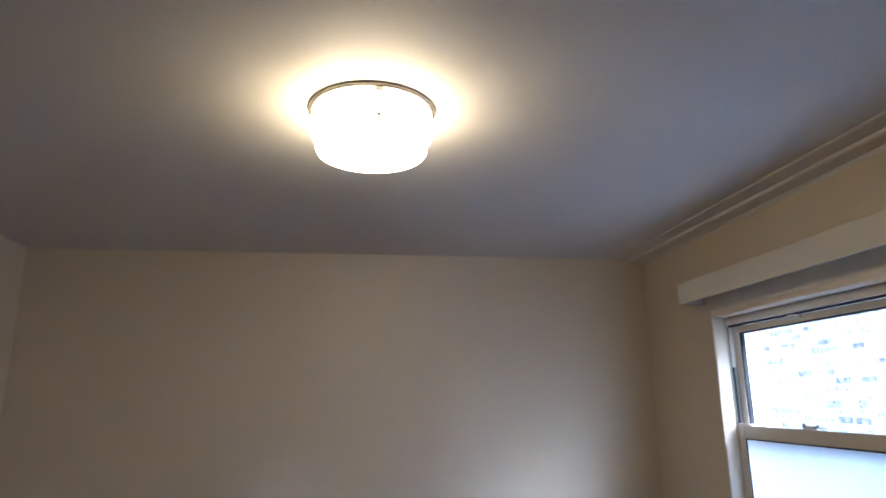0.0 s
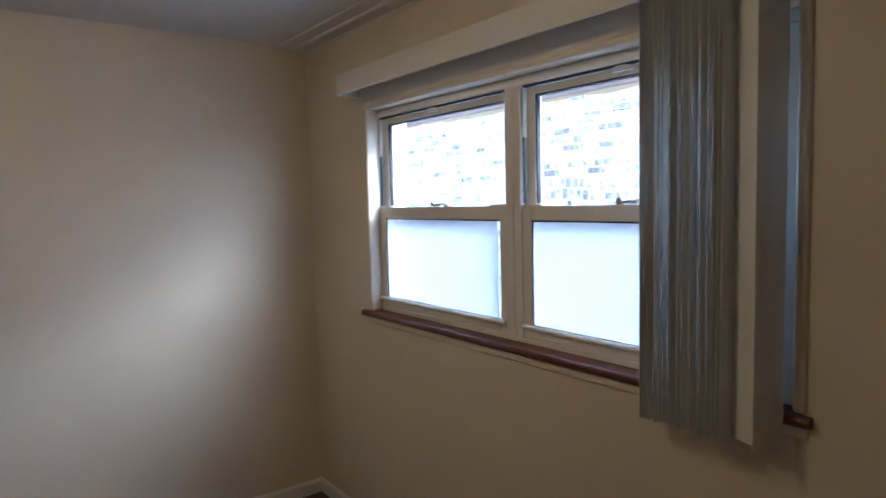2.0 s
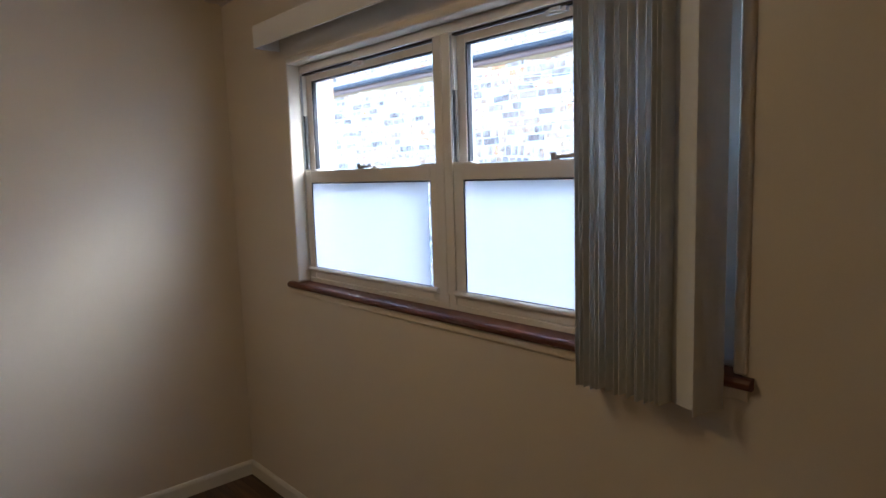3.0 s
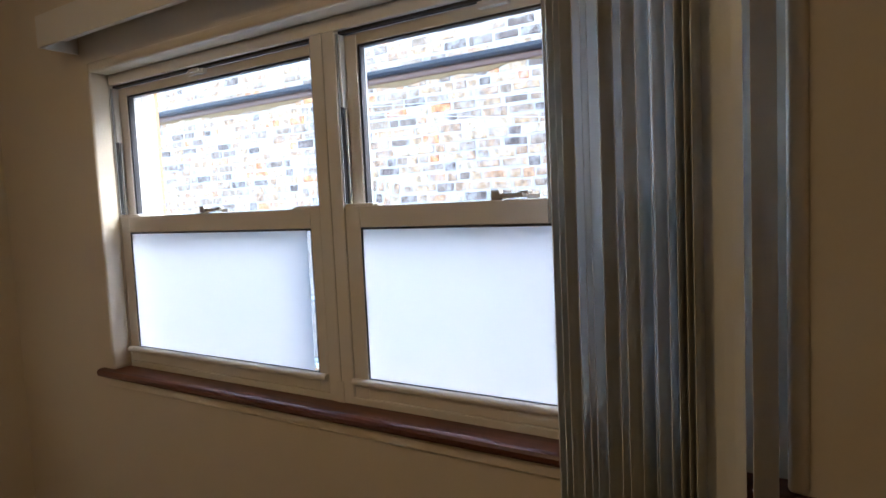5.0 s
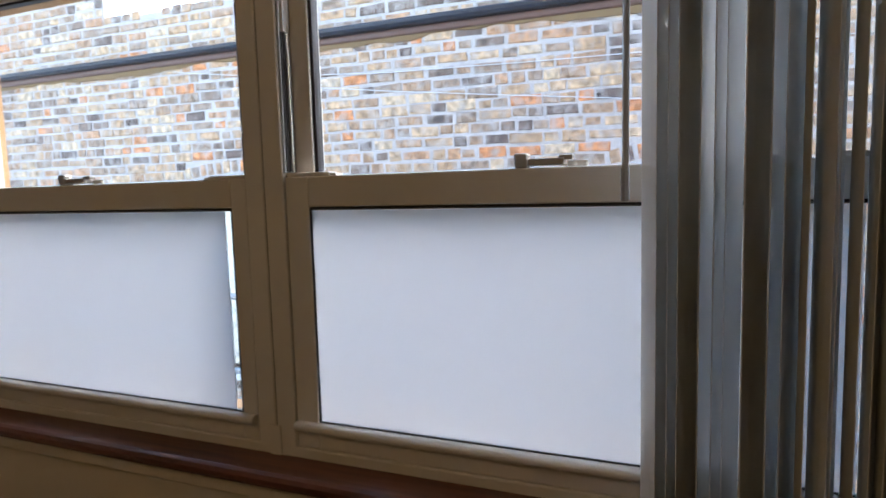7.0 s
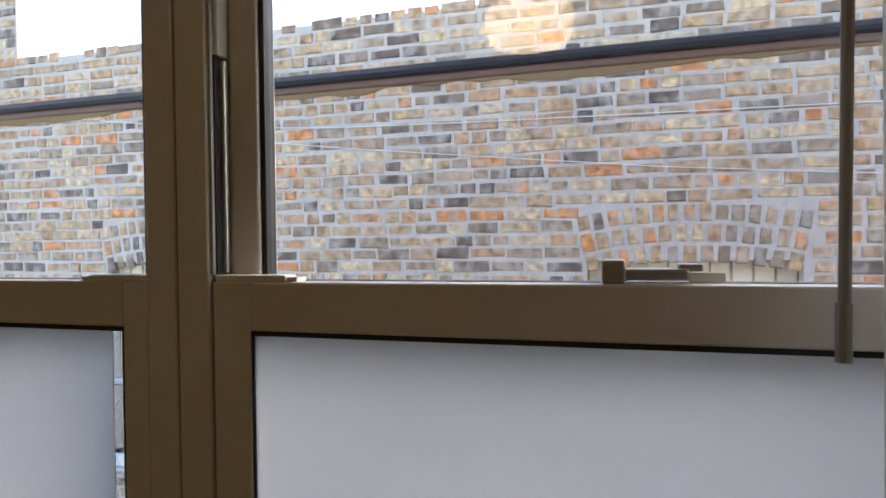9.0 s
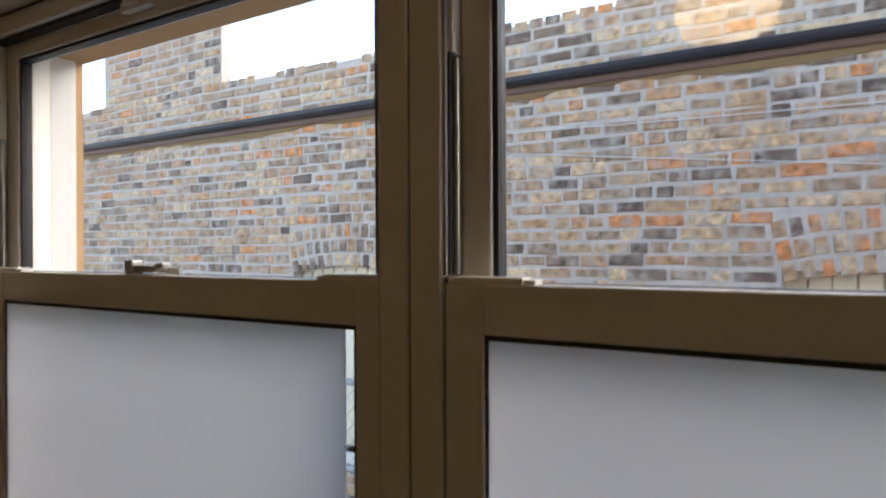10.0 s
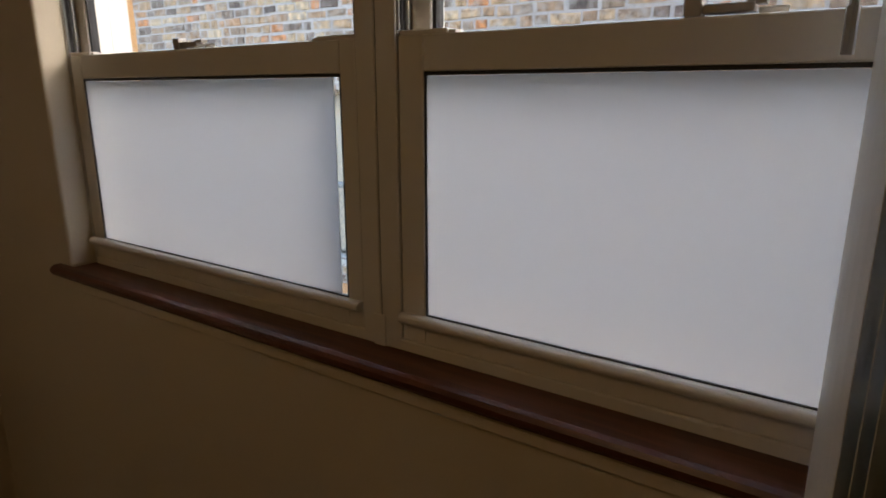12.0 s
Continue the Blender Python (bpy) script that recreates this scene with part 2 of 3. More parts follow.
tagged(link("wall_north", boxes((XW - 0.15, XO, YN, YN + 0.15, -0.46, ZC + 0.25)), M_WALL), "cream painted plaster wall with soft window light", "wall", kind="structure")
tagged(link("wall_west", boxes((XW - 0.15, XW, YS - 0.15, YN, -0.46, ZC + 0.25)), M_WALL), "cream painted plaster wall", "wall", kind="structure")
tagged(link("wall_south", boxes((XW, XE, YS - 0.15, YS, -0.46, ZC + 0.25)), M_WALL), "cream painted plaster wall", "wall", kind="structure")
XM = 4.06
tagged(link("wall_east", boxes((XE, XM, YS - 0.15, OY0, -0.2, ZC + 0.25), (XE, XM, OY1, YN, -0.2, ZC + 0.25), (XE, XM, OY0, OY1, -0.2, OZ0), (XE, XM, OY0, OY1, OZ1, ZC + 0.25)), M_WALL),
       "cream painted plaster wall round the window", "wall", kind="structure")
tagged(link("outer_wall", boxes((XM, XO, YS - 0.15, OY0, -0.9, 2.61), (XM, XO, 4.868, YN, -0.9, 2.61), (XM, XO, OY0, 4.868, -0.9, OZ0 + 0.03), (XM, XO, OY0, 4.868, 1.94, 2.61)), M_OUTBRICK),
       "outer orange brick leaf of the house wall", "wall", kind="structure")
tagged(link("ceiling", boxes((XW, XE, YS, YN, ZC, ZC + 0.25)), M_CEIL), "white painted ceiling, slightly uneven", "ceiling", kind="structure")
tagged(link("roof", boxes((XW - 0.2, XO + 0.06, YS - 0.2, YN + 0.2, 2.612, 2.75)), M_ROOF), "dark flat felt roof over the room", "roof", kind="structure")
floor = tagged(link("floor", boxes((XW, XE, YS, YN, FZ - 0.1, FZ - 0.012)), M_FLOOR), "dark brown stained wooden strip floor", "floor", kind="structure")

# baseboards
base_profile = [(0, 0), (0.014, 0), (0.014, 0.058), (0.010, 0.068), (0.005, 0.074), (0, 0.074)]


def baseboard(name, a, b, ang):
    bm = extrude_y(base_profile, 0, (Vector(b) - Vector(a)).length)
    ob = tagged(link(name, bm, M_TRIM), "white painted low wooden baseboard along the wall", "baseboard", kind="structure")
    ob.matrix_world = pose(a[0], a[1], FZ, 0, 0, ang)
    return ob


baseboard("baseboard_north", (XE, YN), (XW, YN), 90).scale.x = -1
baseboard("baseboard_east", (XE, YS), (XE, YN - 0.014), 0).scale.x = -1
baseboard("baseboard_west", (XW, YS), (XW, YN - 0.014), 0)

# stepped strip where the ceiling meets the window wall
crown = [(XE, ZC), (3.775, ZC), (3.776, ZC - 0.003), (3.784, ZC - 0.006), (3.845, ZC - 0.008), (3.85, ZC - 0.015), (3.858, ZC - 0.018), (3.915, ZC - 0.02), (XE, ZC - 0.03)]
tagged(link("crown_trim", extrude_y(crown, YS, YN), M_CEIL), "white stepped ceiling trim above the window wall", "trim", kind="structure")

# ---- window ----
window = thing("window_1", "white vinyl double-hung twin window, lower panes frosted", "window", (4.0, 3.94, OZ0), kind="structure")
INV = Matrix.Translation((-4.0, -3.94, -OZ0))


def wpart(name, bm, material, parent=None, label="", smooth=False):
    bmesh.ops.transform(bm, matrix=INV, verts=bm.verts)
    return part(name, bm, material, parent or window, label, smooth)


FX = 3.9815   # room face of the frame
# rounded plaster edge round the opening
for nm, sp in (("reveal_edge", (3.923, 3.985, OY1 - 0.005, OY1 + 0.013, 1.05, OZ1 + 0.012)), ("reveal_edge", (3.921, 3.985, OY0 - 0.012, OY0 + 0.018, 1.05, OZ1 + 0.012)),
               ("reveal_edge", (3.921, 3.985, OY0 + 0.018, OY1 - 0.005, OZ1 - 0.018, OZ1 + 0.012))):
    wpart(nm, boxes(sp, bevel=0.0085, seg=4), M_WALL, None, "rounded cream painted plaster edge", smooth=True)
FY0, FY1 = OY0 + 0.018, OY1 - 0.005
MY0, MY1 = 3.910, 3.988      # mullion
wpart("frame_head", boxes((FX, 4.09, FY0, FY1, 1.935, OZ1 - 0.018), bevel=0.003), M_PVC)
wpart("frame_sill", boxes((FX, 4.09, FY0, FY1, OZ0, 1.0655), bevel=0.003), M_PVC)
SASH = [(MY1, 4.844), (3.050, MY0)]
wpart("frame_jamb", boxes((FX, 4.09, 4.8442, FY1, 1.062, 1.935), bevel=0.002), M_PVC)
wpart("frame_jamb", boxes((FX, 4.09, FY0, 3.050, 1.062, 1.935), bevel=0.002), M_PVC)
mull = wpart("mullion", boxes((FX, 4.048, 3.951, MY1, 1.062, 1.935), (FX, 4.048, MY0, 3.949, 1.062, 1.935), bevel=0.0025), M_PVC)
wpart("joint_line", boxes((FX + 0.003, 4.0, 3.949, 3.951, 1.062, 1.935)), M_GASKET, mull, "dark joint between the two frames")
wpart("end_cap", boxes((FX - 0.004, FX, 3.940, 3.964, 1.045, 1.10), bevel=0.0015), M_PVC, mull)

for si, (a, b) in enumerate(SASH):
    ga, gb = a + 0.035, b - 0.046
    lx0, lx1 = 3.984, 4.007     # lower sash depth
    low = wpart("lower_sash", boxes((lx0, lx1, a + 0.002, ga, 1.066, 1.526), (lx0, lx1, gb, b - 0.002, 1.066, 1.526), (lx0, lx1, ga, gb, 1.476, 1.526), (lx0, lx1, ga, gb, 1.066, 1.111), bevel=0.0025), M_PVC)
    # rounded lift rail along the bottom
    lift = [(lx0 + 0.002, 1.1125)] + [(3.978 - 0.010 * math.cos(q), 1.1045 + 0.0085 * math.sin(q)) for q in [math.pi * (0.5 - k / 10) for k in range(11)]] + [(lx0 + 0.002, 1.096)]
    wpart("lift_rail", extrude_y(lift, a + 0.004, b - 0.004), M_PVC, low, "rounded white lift rail", smooth=False)
    wpart("gasket", boxes((lx0 + 0.002, 3.996, ga, ga + 0.0035, 1.111, 1.476), (lx0 + 0.002, 3.996, gb - 0.0025, gb, 1.111, 1.476), (lx0 + 0.002, 3.996, ga + 0.0035, gb - 0.0025, 1.471, 1.476), (lx0 + 0.002, 3.996, ga + 0.0035, gb - 0.0025, 1.111, 1.1142)), M_GASKET, low)
    pane = wpart("pane", boxes((3.9905, 3.9945, ga + 0.001, gb - 0.001, 1.112, 1.475)), M_GLASS, low, "clear glass")
    pane.visible_shadow = False
    clear = 0.015 if si == 0 else 0.006
    wpart("frosted_film", boxes((3.988, 3.9897, ga + 0.0035 + clear, gb - 0.0028, 1.115, 1.4705)), M_FILM, low, "frosted white privacy film on the glass")
    # tilt latches on both ends of the meeting rail
    for y0, y1, tip in ((a + 0.004, a + 0.083, a + 0.083), (b - 0.086, b - 0.004, b - 0.098)):
        lat = wpart("tilt_latch", boxes((3.986, 4.008, y0, y1, 1.526, 1.5325), bevel=0.0012), M_PVC, low)
        wpart("latch_tab", boxes((3.988, 4.0075, tip, tip + 0.012, 1.526, 1.5305), bevel=0.001), M_TRIM, lat, "small white tab")
    # cam lock in the middle
    cy = (4.440, 3.503)[si]
    lock = wpart("sash_lock", boxes((3.988, 4.008, cy - 0.004, cy + 0.016, 1.526, 1.547), bevel=0.003), M_LATCH, low, "grey metal cam lock")
    wpart("lock_lever", boxes((3.990, 4.012, cy - 0.055, cy - 0.004, 1.529, 1.539), (3.994, 4.008, cy - 0.066, cy - 0.046, 1.536, 1.543), bevel=0.002), M_LATCH, lock)
    wpart("keeper", boxes((4.0075, 4.0098, cy - 0.085, cy - 0.056, 1.526, 1.535), bevel=0.002), M_TRIM, lock)
    wpart("seal", boxes((3.990, 4.01, a + 0.0002, a + 0.0018, 1.07, 1.53), (3.990, 4.01, b - 0.0018, b - 0.0002, 1.07, 1.53)), M_GASKET, low, "thin dark seal")
    # upper sash
    ua = a + 0.023
    ux0, ux1 = 4.010, 4.046
    up = wpart("upper_sash", boxes((ux0, ux1, a + 0.002, ua, 1.50, 1.9275), (ux0, ux1, gb + 0.004, b - 0.002, 1.50, 1.9275), (ux0, ux1, ua, gb + 0.004, 1.902, 1.9275), (ux0, ux1, ua, gb + 0.004, 1.49, 1.522), bevel=0.002), M_PVC)
    wpart("gasket", boxes((ux0 + 0.004, 4.034, ua, ua + 0.006, 1.522, 1.902), (ux0 + 0.004, 4.034, gb - 0.002, gb + 0.004, 1.522, 1.902), (ux0 + 0.004, 4.034, ua + 0.006, gb - 0.002, 1.897, 1.902), (ux0 + 0.004, 4.034, ua + 0.006, gb - 0.002, 1.522, 1.526)), M_GASKET, up)
    up_pane = wpart("pane", boxes((4.024, 4.028, ua + 0.002, gb + 0.002, 1.524, 1.900)), M_GLASS, up, "clear glass")
    up_pane.visible_shadow = False
    wpart("top_catch", boxes((3.996, 4.012, cy - 0.035, cy + 0.035, 1.914, 1.928), (3.990, 3.9965, cy - 0.02, cy + 0.02, 1.920, 1.930), bevel=0.002), M_TRIM, up, "small white catch")
    # solid black strip paints the shade of the gap above the sash
    wpart("head_slot_shade", boxes((3.992, 4.009, a + 0.004, b - 0.004, 1.928, 1.9345)), M_GASKET, up, "black strip standing for the shade in the gap above the sash")
    # jamb liners with balance tracks
    for side, yj in ((1, a), (-1, b)):
        y0, y1 = sorted((yj, yj + side * 0.004))
        lin = wpart("jamb_liner", boxes((3.984, 4.0095, y0, y1, 1.533, 1.928), bevel=0.001), M_LINER)
        y0, y1 = sorted((yj + side * 0.004, yj + side * 0.009))
        wpart("balance_cover", boxes((3.990, 4.008, y0, y1, 1.76, 1.926), bevel=0.001), M_PVC, lin)
        # black strip on the liner stands in for the shaded track groove
        y0, y1 = sorted((yj + side * 0.0042, yj + side * 0.006))
        wpart("track_slot_shade", boxes((3.988, 3.996, y0, y1, 1.534, 1.76)), M_GASKET, lin)
        y0, y1 = sorted((yj + side * 0.0042, yj + side * 0.010))
        wpart("balance_rod", boxes((3.999, 4.005, y0, y1, 1.534, 1.757), bevel=0.0015), M_METAL, lin)

# white lining outside the jamb
wpart("outer_lining", boxes((4.062, 4.148, 4.862, 4.868, 1.05, 1.95), bevel=0.001), M_WHITE, None, "white painted outer jamb lining")

# wooden inner sill and apron
sill_prof = [(FX + 0.004, 1.0215), (FX + 0.004, 1.0475), (3.917, 1.0475), (3.909, 1.045), (3.9045, 1.039), (3.9045, 1.031), (3.908, 1.025), (3.915, 1.0215), (3.93, 1.0215)]
sill = tagged(link("window_sill", extrude_y(sill_prof, 2.940, 4.913), M_SILL), "red-brown varnished wooden window sill, rounded front edge", "window sill", kind="structure")
tagged(link("sill_apron", boxes((3.921, 3.9298, 2.95, 4.895, 0.994, 1.021), bevel=0.003), M_WALL), "narrow cream painted apron strip below the window sill", "trim", kind="structure")

# ---- vertical blind ----
blind = thing("vertical_blind", "grey-white vinyl vertical blind, drawn open and stacked", "blind", (3.85, 3.15, 2.03))
BINV = Matrix.Translation((-3.85, -3.15, -2.03))


def bpart(name, bm, material, parent=None, label="", smooth=False):
    bmesh.ops.transform(bm, matrix=BINV, verts=bm.verts)
    return part(name, bm, material, parent or blind, label, smooth)


VY0, VY1 = 2.90, 4.905
val = bpart("valance", boxes((3.812, 3.818, VY0, VY1, 2.030, 2.122), (3.818, 3.929, VY0, VY0 + 0.006, 2.030, 2.122), (3.818, 3.929, VY1 - 0.006, VY1, 2.030, 2.122), bevel=0.0025), M_VAL, None, "smooth white valance board")
bpart("top_board", boxes((3.818, 3.929, VY0 + 0.006, VY1 - 0.006, 2.110, 2.118)), M_VAL, val)
bpart("headrail", boxes((3.850, 3.892, VY0 + 0.012, VY1 - 0.012, 2.062, 2.100), bevel=0.003), M_VAL)
for by in (4.83, 3.95, 3.02):
    bpart("bracket", boxes((3.846, 3.929, by, by + 0.03, 2.101, 2.106), (3.846, 3.85, by, by + 0.03, 2.052, 2.101), bevel=0.001), M_RING)
rng = random.Random(4)
SLATS = [(3.326, 14), (3.299, -22), (3.289, -20), (3.278, -21), (3.266, -9), (3.251, -11), (3.239, -13), (3.220, -15), (3.211, -28), (3.197, -15),
         (3.183, -17), (3.170, -6), (3.156, 3), (3.141, -12), (3.127, -5), (3.112, -8), (3.098, -10), (3.085, -14), (3.072, 66), (3.006, -17)]
for yc, ang in SLATS:
    zb = 0.975 + rng.uniform(-0.004, 0.004)
    bm = bmesh.new()
    rows = []
    w, n = 0.089, 7
    for z in (zb, 2.048):
        front, back = [], []
        for k in range(n):
            u = -w / 2 + w * k / (n - 1)
            bow = 0.0055 * (1 - (2 * u / w) ** 2)
            front.append(bm.verts.new((u, bow, z)))
            back.append(bm.verts.new((u, bow + 0.0009, z)))
        rows.append(front + back[::-1])
    m2 = len(rows[0])
    for k in range(m2):
        j = (k + 1) % m2
        bm.faces.new((rows[0][k], rows[0][j], rows[1][j], rows[1][k]))
    bm.faces.new(rows[0])
    bm.faces.new(rows[1][::-1])
    bmesh.ops.transform(bm, matrix=pose(3.862, yc, 0, 0, 0, ang), verts=bm.verts)
    sl = bpart("slat", bm, M_SLAT, smooth=False)
    bm = boxes((3.858, 3.866, yc - 0.006, yc + 0.006, 2.036, 2.064), bevel=0.001)
    bpart("hanger", bm, M_WAND, sl)
bm = bmesh.new()
rod(bm, (3.914, 3.358, 1.484), (3.90, 3.354, 2.05), 0.0042, 8)
rod(bm, (3.914, 3.358, 1.480), (3.913, 3.358, 1.520), 0.0055, 8)
bpart("wand", bm, M_WAND, None, "slim grey plastic tilt wand")

# ---- ceiling lamp ----
lamp = thing("ceiling_light", "lit round opal glass flush ceiling light, warm white", "ceiling light", (2.453, 3.828, ZC), group="")
ring = part("base_ring", lathe([(0.02, -0.0005), (0.157, -0.0005), (0.161, -0.006), (0.157, -0.011), (0.15, -0.012), (0.02, -0.012)], 72), M_RING, lamp, "thin nickel trim ring", True)
drum = part("drum_shade", lathe([(0.150, -0.013), (0.152, -0.017), (0.152, -0.074), (0.149, -0.078), (0.141, -0.078)], 72), M_LAMP, lamp, "glowing opal glass drum", True)
part("diffuser", lathe([(0.138, -0.080), (0.1405, -0.084), (0.1395, -0.110), (0.134, -0.118), (0.11, -0.122), (0.0, -0.124)], 72), M_LAMP, lamp, "glowing opal glass bottom", True)
for k in range(3):
    an = radians(35 + 120 * k)
    bm = boxes((0.145, 0.156, -0.009, 0.009, -0.021, -0.010), bevel=0.0015)
    bmesh.ops.transform(bm, matrix=Matrix.Rotation(an, 4, "Z"), verts=bm.verts)
    part("clip", bm, M_RING, lamp)
    bm = boxes((0.138, 0.1535, -0.006, 0.006, -0.082, -0.075), bevel=0.0015)
    bmesh.ops.transform(bm, matrix=Matrix.Rotation(an, 4, "Z"), verts=bm.verts)
    part("rim_clip", bm, M_RING, lamp)

# ---- outside: ground, fence, neighbour ----
GZ = -0.45
tagged(link("ground", boxes((-400, 400, -400, 400, GZ - 0.2, GZ)), M_CONCRETE), "pale weathered concrete passage between the houses", "ground", kind="structure")

XB = 6.87
HY0, HY1 = -2.0, 12.0
house = thing("brick_house", "old multicoloured common brick house with gutter and parapet", "house", (XB, 5, GZ))
HINV = Matrix.Translation((-XB, -5, -GZ))


def hpart(name, bm, material, parent=None, label="", smooth=False):
    bmesh.ops.transform(bm, matrix=HINV, verts=bm.verts)
    return part(name, bm, material, parent or house, label, smooth)


ARCHES = [(2.70, 3.733), (5.895, 6.93)]
SPRING, RISE = 1.383, 0.05
specs, yprev = [], HY0
for a, b in ARCHES:
    specs.append((XB + 0.003, XB + 0.35, yprev, a, GZ, 1.45))
    specs.append((XB + 0.003, XB + 0.35, a, b, GZ, 0.15))
    yprev = b
specs.append((XB + 0.003, XB + 0.35, yprev, HY1, GZ, 1.45))
specs.append((XB + 0.003, XB + 0.35, HY0, HY1, 1.45, 2.55))
specs.append((XB + 0.003, XB + 0.35, HY0, HY1, 2.55, 2.885))
specs.append((XB + 0.003, XB + 0.09, 7.70, 9.31, 2.885, 4.2))
wall = hpart("wall", boxes(*specs), M_MORTAR, None, "brick wall with smeared pale mortar")
# gutter and fascia board
gut = [(XB - 0.002, 2.562), (XB - 0.085, 2.562), (XB - 0.092, 2.554), (XB - 0.088, 2.535), (XB - 0.07, 2.520), (XB - 0.045, 2.513), (XB - 0.002, 2.513)]
hpart("gutter", extrude_y(gut, HY0, 10.6), M_GUTTER, None, "glossy black painted gutter")
fas = [(XB - 0.002, 2.511), (XB - 0.03, 2.511), (XB - 0.034, 2.498), (XB - 0.026, 2.479), (XB - 0.016, 2.472), (XB - 0.002, 2.472)]
hpart("fascia_board", extrude_y(fas, HY0, 10.6), M_FASCIA, None, "brown painted moulded board")
# filled arched windows
for a, b in ARCHES:
    fill = hpart("window", boxes((XB + 0.12, XB + 0.14, a, b, 0.15, 1.445)), M_BOARD, None, "arched window closed with beige boards")
    n = 10
    for k in range(n):
        w = (b - a) / n
        hpart("board", boxes((XB + 0.098, XB + 0.119, a + k * w + 0.004, a + (k + 1) * w - 0.004, 0.16, 1.445), bevel=0.004, seg=1), M_BOARD, fill)
    hpart("sill", boxes((XB - 0.04, XB + 0.1, a - 0.05, b + 0.05, 0.07, 0.15), bevel=0.008), M_CONCRETE, fill)
# uneven mortar fillet under the board
rng = random.Random(11)
bm = bmesh.new()
low, steps = [], 90
for k in range(steps + 1):
    yy = HY0 + (10.6 - HY0) * k / steps
    zz = 2.447 + 0.012 * math.sin(yy * 3.1) + rng.uniform(-0.014, 0.014)
    low.append([bm.verts.new((xx, yy, z)) for xx, z in ((XB - 0.011, 2.4715), (XB - 0.007, zz), (XB + 0.006, zz - 0.004), (XB + 0.006, 2.4715))])
for p, q in zip(low, low[1:]):
    for k in range(4):
        bm.faces.new((p[k], p[(k + 1) % 4], q[(k + 1) % 4], q[k]))
hpart("mortar_fillet", bm, M_FILLET, None, "ochre smeared mortar under the board")


# thin cables slung along the wall
def wall_cable(points):
    cu = bpy.data.curves.new("wall_cable", "CURVE")
    cu.dimensions, cu.bevel_depth, cu.bevel_resolution = "3D", 0.0028, 1
    sp = cu.splines.new("POLY")
    sp.points.add(len(points) - 1)
    for q, (y, z) in zip(sp.points, points):
        q.co = (-0.014, y - 5, z - GZ, 1)
    cu.materials.append(M_CABLE)
    ob = new("wall_cable", cu)
    ob.parent = house


wall_cable([(7.0, 2.425), (6.9, 2.406), (6.15, 2.31), (5.18, 2.25), (4.3, 2.226), (3.33, 2.209), (1.0, 2.17)])
wall_cable([(6.3, 2.27), (5.18, 2.131), (4.6, 2.066), (4.11, 2.013), (3.33, 1.931), (1.0, 1.75)])

# chain-link fence
fence = thing("chain_link_fence", "grey galvanised chain-link fence in the passage", "fence", (5.6, 5, GZ))
FINV = Matrix.Translation((-5.6, -5, -GZ))
F0, F1, FT = 1.0, 10.0, 0.98
for k in range(5):
    bm = bmesh.new()
    y = F0 + (F1 - F0) * k / 4
    rod(bm, (5.6, y, GZ), (5.6, y, FT + 0.04), 0.024, 12)
    bmesh.ops.transform(bm, matrix=FINV, verts=bm.verts)
    part("post", bm, M_WIRE, fence)
for z in (FT, 0.60):
    bm = bmesh.new()
    rod(bm, (5.6, F0, z), (5.6, F1, z), 0.017, 10)
    bmesh.ops.transform(bm, matrix=FINV, verts=bm.verts)
    part("rail", bm, M_WIRE, fence)
verts, faces = [], []
height, r = FT - GZ - 0.05, 0.0016
for s in (1, -1):
    y = F0 - height
    while y < F1 + height:
        p0, p1 = (y, GZ + 0.03), (y + height, GZ + 0.03 + height)
        if s < 0:
            p0, p1 = (y + height, GZ + 0.03), (y, GZ + 0.03 + height)
        y += 0.075
        if min(p0[0], p1[0]) < F0 or max(p0[0], p1[0]) > F1:
            continue
        i = len(verts)
        for py, pz in (p0, p1):
            for dx, dy in ((-r, 0), (0, -r * 1.4), (r, 0), (0, r * 1.4)):
                verts.append((dx + s * 0.002, py + dy - 5, pz - GZ))
        for k in range(4):
            faces.append((i + k, i + (k + 1) % 4, i + 4 + (k + 1) % 4, i + 4 + k))
me = bpy.data.meshes.new("wire_mesh")
me.from_pydata(verts, [], faces)
me.materials.append(M_WIRE)
wm = new("wire_mesh", me)
wm.parent = fence
tagged(wm, kind="stuff")

# ---- floor strips ----
rng = random.Random(7)
W = 0.083
strips = {}
for L in (0.9, 1.2, 1.5):
    bm = boxes((0.0004, W - 0.0008, 0.0004, L - 0.0008, -0.012, 0.0), bevel=0.001, seg=1)
    me = bpy.data.meshes.new("floorboard")
    bm.to_mesh(me)
    bm.free()
    me.materials.append(M_FLOOR)
    strips[L] = me
x = XW
while x < XE - 0.01:
    y = YN
    first = True
    while y > YS + 0.01:
        L = rng.choice((0.9, 1.2, 1.5))
        ob = new("floorboard", strips[L])
        ob.parent = floor
        y -= L
        ob.location = (x, y, FZ)
        if y < YS:
            ob.scale.y = (y + L - YS) / L
            ob.location.y = YS
        if x + W > XE:
            ob.scale.x = (XE - x) / W
    x += W

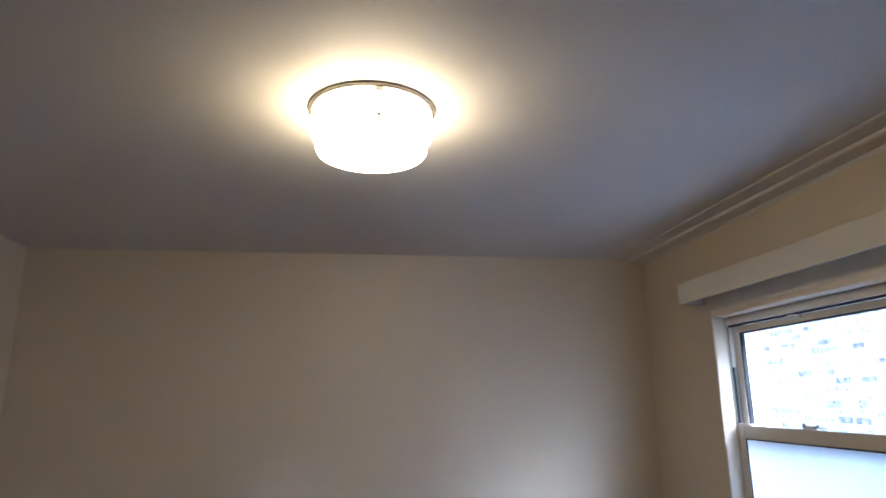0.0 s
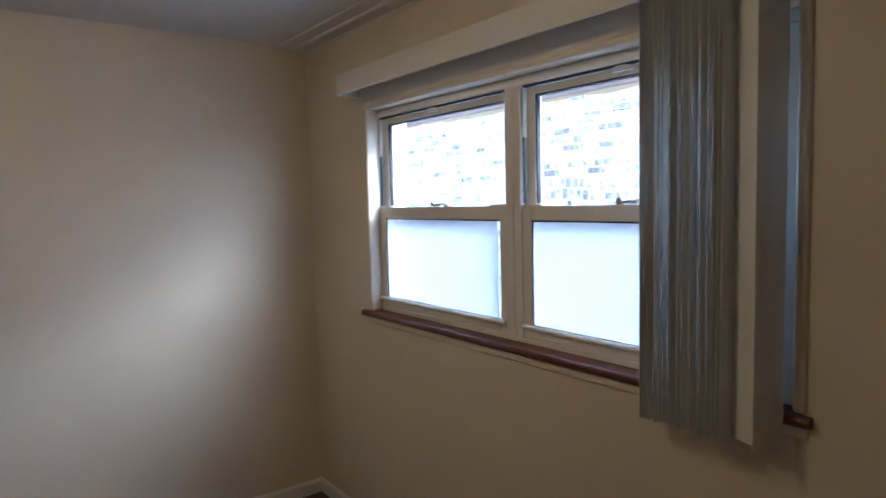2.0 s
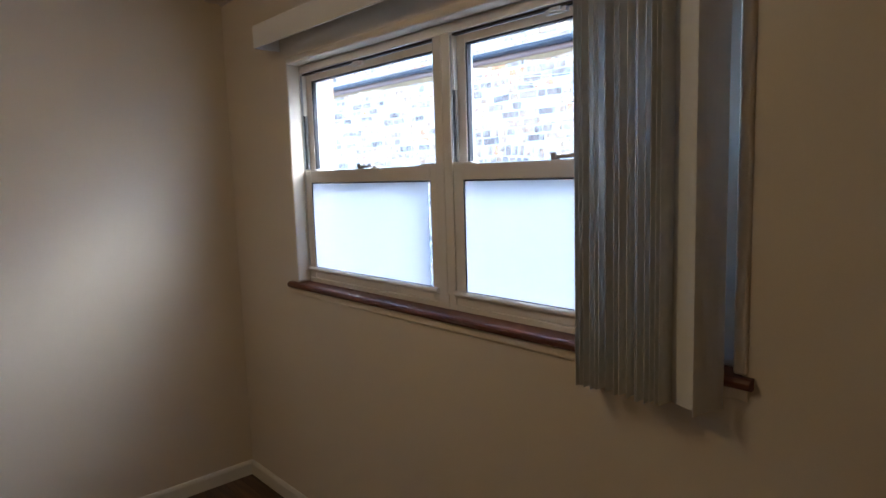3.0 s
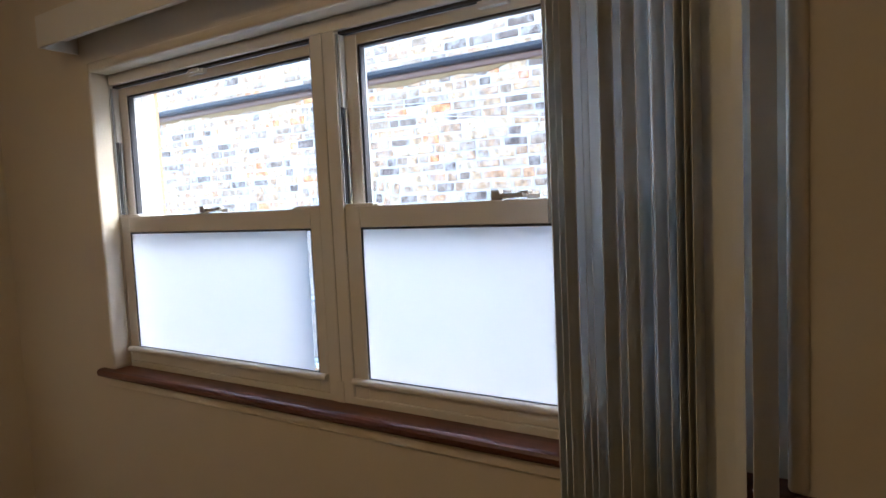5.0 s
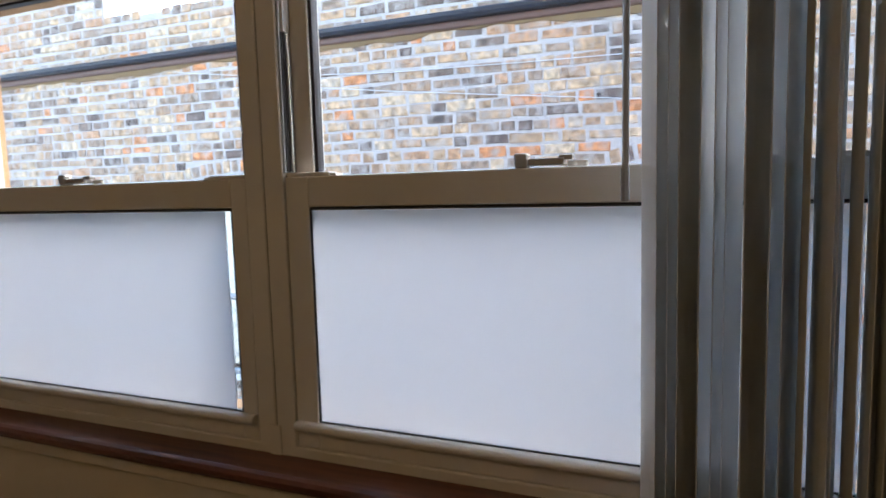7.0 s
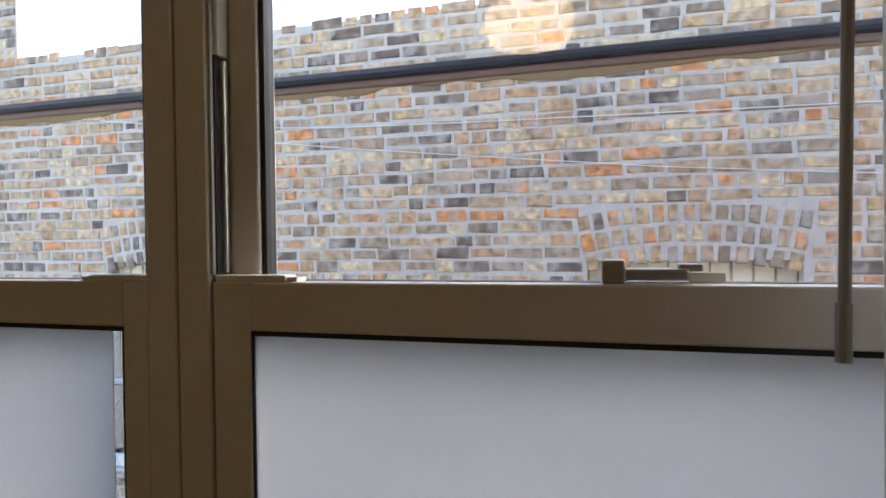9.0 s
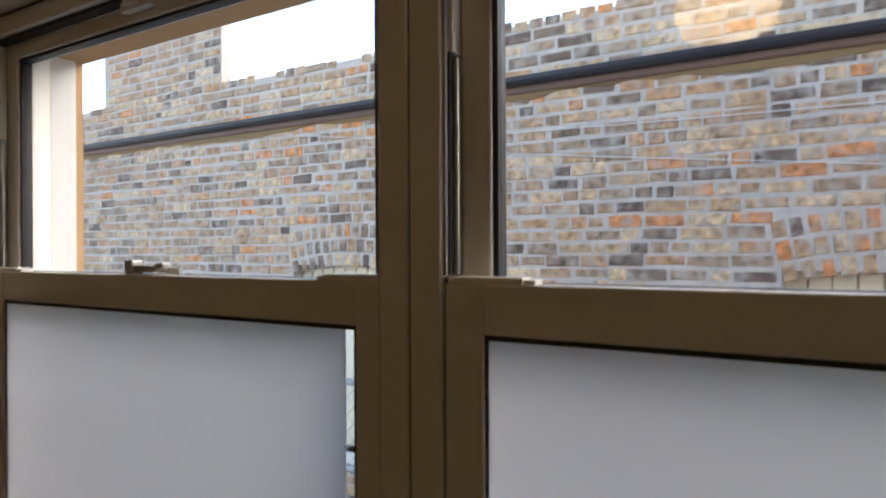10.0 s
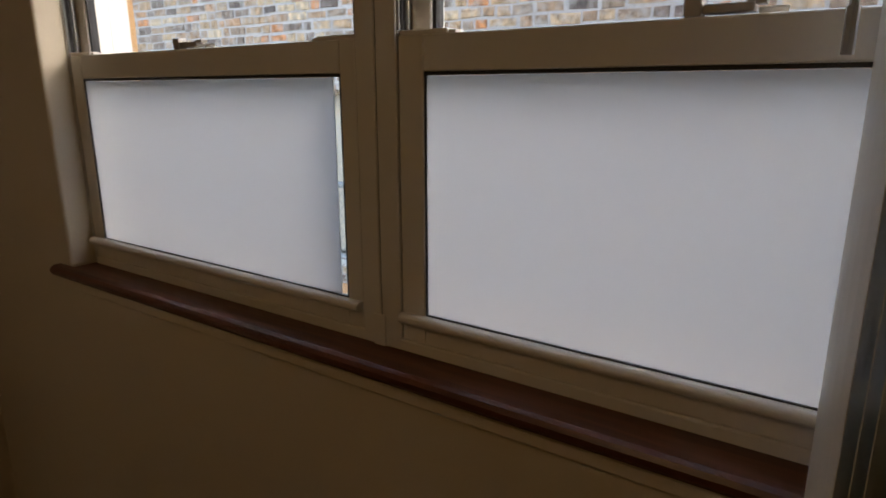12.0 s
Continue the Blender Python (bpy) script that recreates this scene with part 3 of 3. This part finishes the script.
# ---- bricks of the neighbouring wall ----


def brick_shape(length, height, rg):
    """A worn brick seen from -x: its back ring lies in the mortar, its face is a little proud."""
    c = 0.006
    out = []
    for k, (xx, dl) in enumerate(((0.014, 0.0), (0.004, 0.0), (-0.002, c))):
        for sy, sz in ((-1, -1), (1, -1), (1, 1), (-1, 1)):
            jy, jz = (rg.uniform(-0.005, 0.005), rg.uniform(-0.005, 0.005)) if k else (0, 0)
            out.append((xx, sy * (length / 2 - dl) + jy, sz * (height / 2 - dl) + jz))
    fs = []
    for k in (0, 4):
        for i in range(4):
            j = (i + 1) % 4
            fs.append((k + i, k + j, k + 4 + j, k + 4 + i))
    fs.append((8, 9, 10, 11))
    return out, fs


COURSE, JOINT = 0.0732, 0.0125
shapes, meshes = {}, {}
for kind, length in (("long", 0.194), ("short", 0.090), ("mid", 0.148)):
    for v in range(9):
        shapes[kind, v] = brick_shape(length, COURSE - JOINT, rng)
        me = bpy.data.meshes.new("brick")
        me.from_pydata(shapes[kind, v][0], [], [f[::-1] for f in shapes[kind, v][1]])
        me.materials.append(M_BRICK)
        meshes[kind, v] = me
LENGTH = dict(long=0.194, short=0.090, mid=0.148)
many_v, many_f = [], []


def lay(kind, y, z, turn=0.0, near=False, push=0.0):
    v = rng.randrange(9)
    tilt = turn + rng.uniform(-0.016, 0.016)
    sy, sz = rng.uniform(0.90, 1.03), rng.uniform(0.78, 1.1)
    if near:
        ob = new("brick", meshes[kind, v])
        ob.parent = wall
        ob.matrix_local = Matrix.Translation((push, y - 5, z - GZ)) @ Matrix.Rotation(tilt, 4, "X") @ Matrix.Diagonal((1, sy, sz, 1))
        return
    i = len(many_v)
    ca, sa = math.cos(tilt), math.sin(tilt)
    for px, py, pz in shapes[kind, v][0]:
        py, pz = py * sy, pz * sz
        many_v.append((px + push, y + py * ca - pz * sa - 5, z + py * sa + pz * ca - GZ))
    many_f.extend(tuple(i + q for q in f[::-1]) for f in shapes[kind, v][1])


def arch_circle(a, b):
    c = b - a
    R = (c * c / 4 + RISE * RISE) / (2 * RISE)
    return (a + b) / 2, SPRING + RISE - R, R


def spans(z, y0, y1):
    """The stretches of a course at height z that the arched openings leave free."""
    out, start = [], y0
    for a, b in ARCHES:
        cy, cz, R = arch_circle(a, b)
        top = R + 0.325
        if z < 0.12 or z - cz > top:
            continue
        half = min(math.sqrt(top * top - (z - cz) ** 2), (b - a) / 2 * max(1.0, (z - cz) / (R * math.cos(math.asin((b - a) / 2 / R)))))
        if half < 0.1:
            continue
        out.append((start, cy - half))
        start = cy + half + 0.012
    out.append((start, y1))
    return out


z = GZ + COURSE / 2
row = 0
while z < 4.15:
    if 2.465 < z < 2.555:
        z += COURSE
        row += 1
        continue
    for s0, s1 in spans(z, *((0.2, 12.0) if z < 2.9 else (7.71, 9.30))):
        y = s0 + (rng.uniform(0.02, 0.12) if s0 == 0.2 else 0.0)
        while y < s1 - 0.09:
            kind = rng.choices(("long", "short", "mid"), (0.56, 0.28, 0.16))[0] if row % 7 != 3 else rng.choices(("short", "long"), (0.8, 0.2))[0]
            if y + LENGTH[kind] > s1:
                kind = "mid" if y + LENGTH["mid"] <= s1 else "short"
            L = LENGTH[kind]
            yc = y + L / 2
            y += L + rng.uniform(0.008, 0.018)
            if 2.85 < z < 2.93 and rng.random() < 0.1 and not 7.70 < yc < 9.31:
                continue
            zj = z + 0.004 * math.sin(yc * 1.7 + row) + rng.uniform(-0.0025, 0.0025)
            lay(kind, yc, zj, near=3.3 < yc < 6.6 and 1.5 < z < 2.465, push=rng.uniform(-0.003, 0.003))
    z += COURSE
    row += 1
for a, b in ARCHES:
    cy, cz, R = arch_circle(a, b)
    half = math.asin((b - a) / 2 / R)
    for ringn in range(3):
        rr = R + 0.052 + ringn * 0.105
        n = 13 + ringn
        for k in range(n):
            th = -half + 2 * half * (k + 0.5) / n
            lay("short", cy + rr * math.sin(th), cz + rr * math.cos(th), turn=math.pi / 2 - th, near=False, push=rng.uniform(-0.003, 0.003))
me = bpy.data.meshes.new("bricks")
me.from_pydata(many_v, [], many_f)
me.materials.append(M_BRICK_MANY)
rest = new("bricks", me)
rest.parent = wall
tagged(rest, kind="stuff")
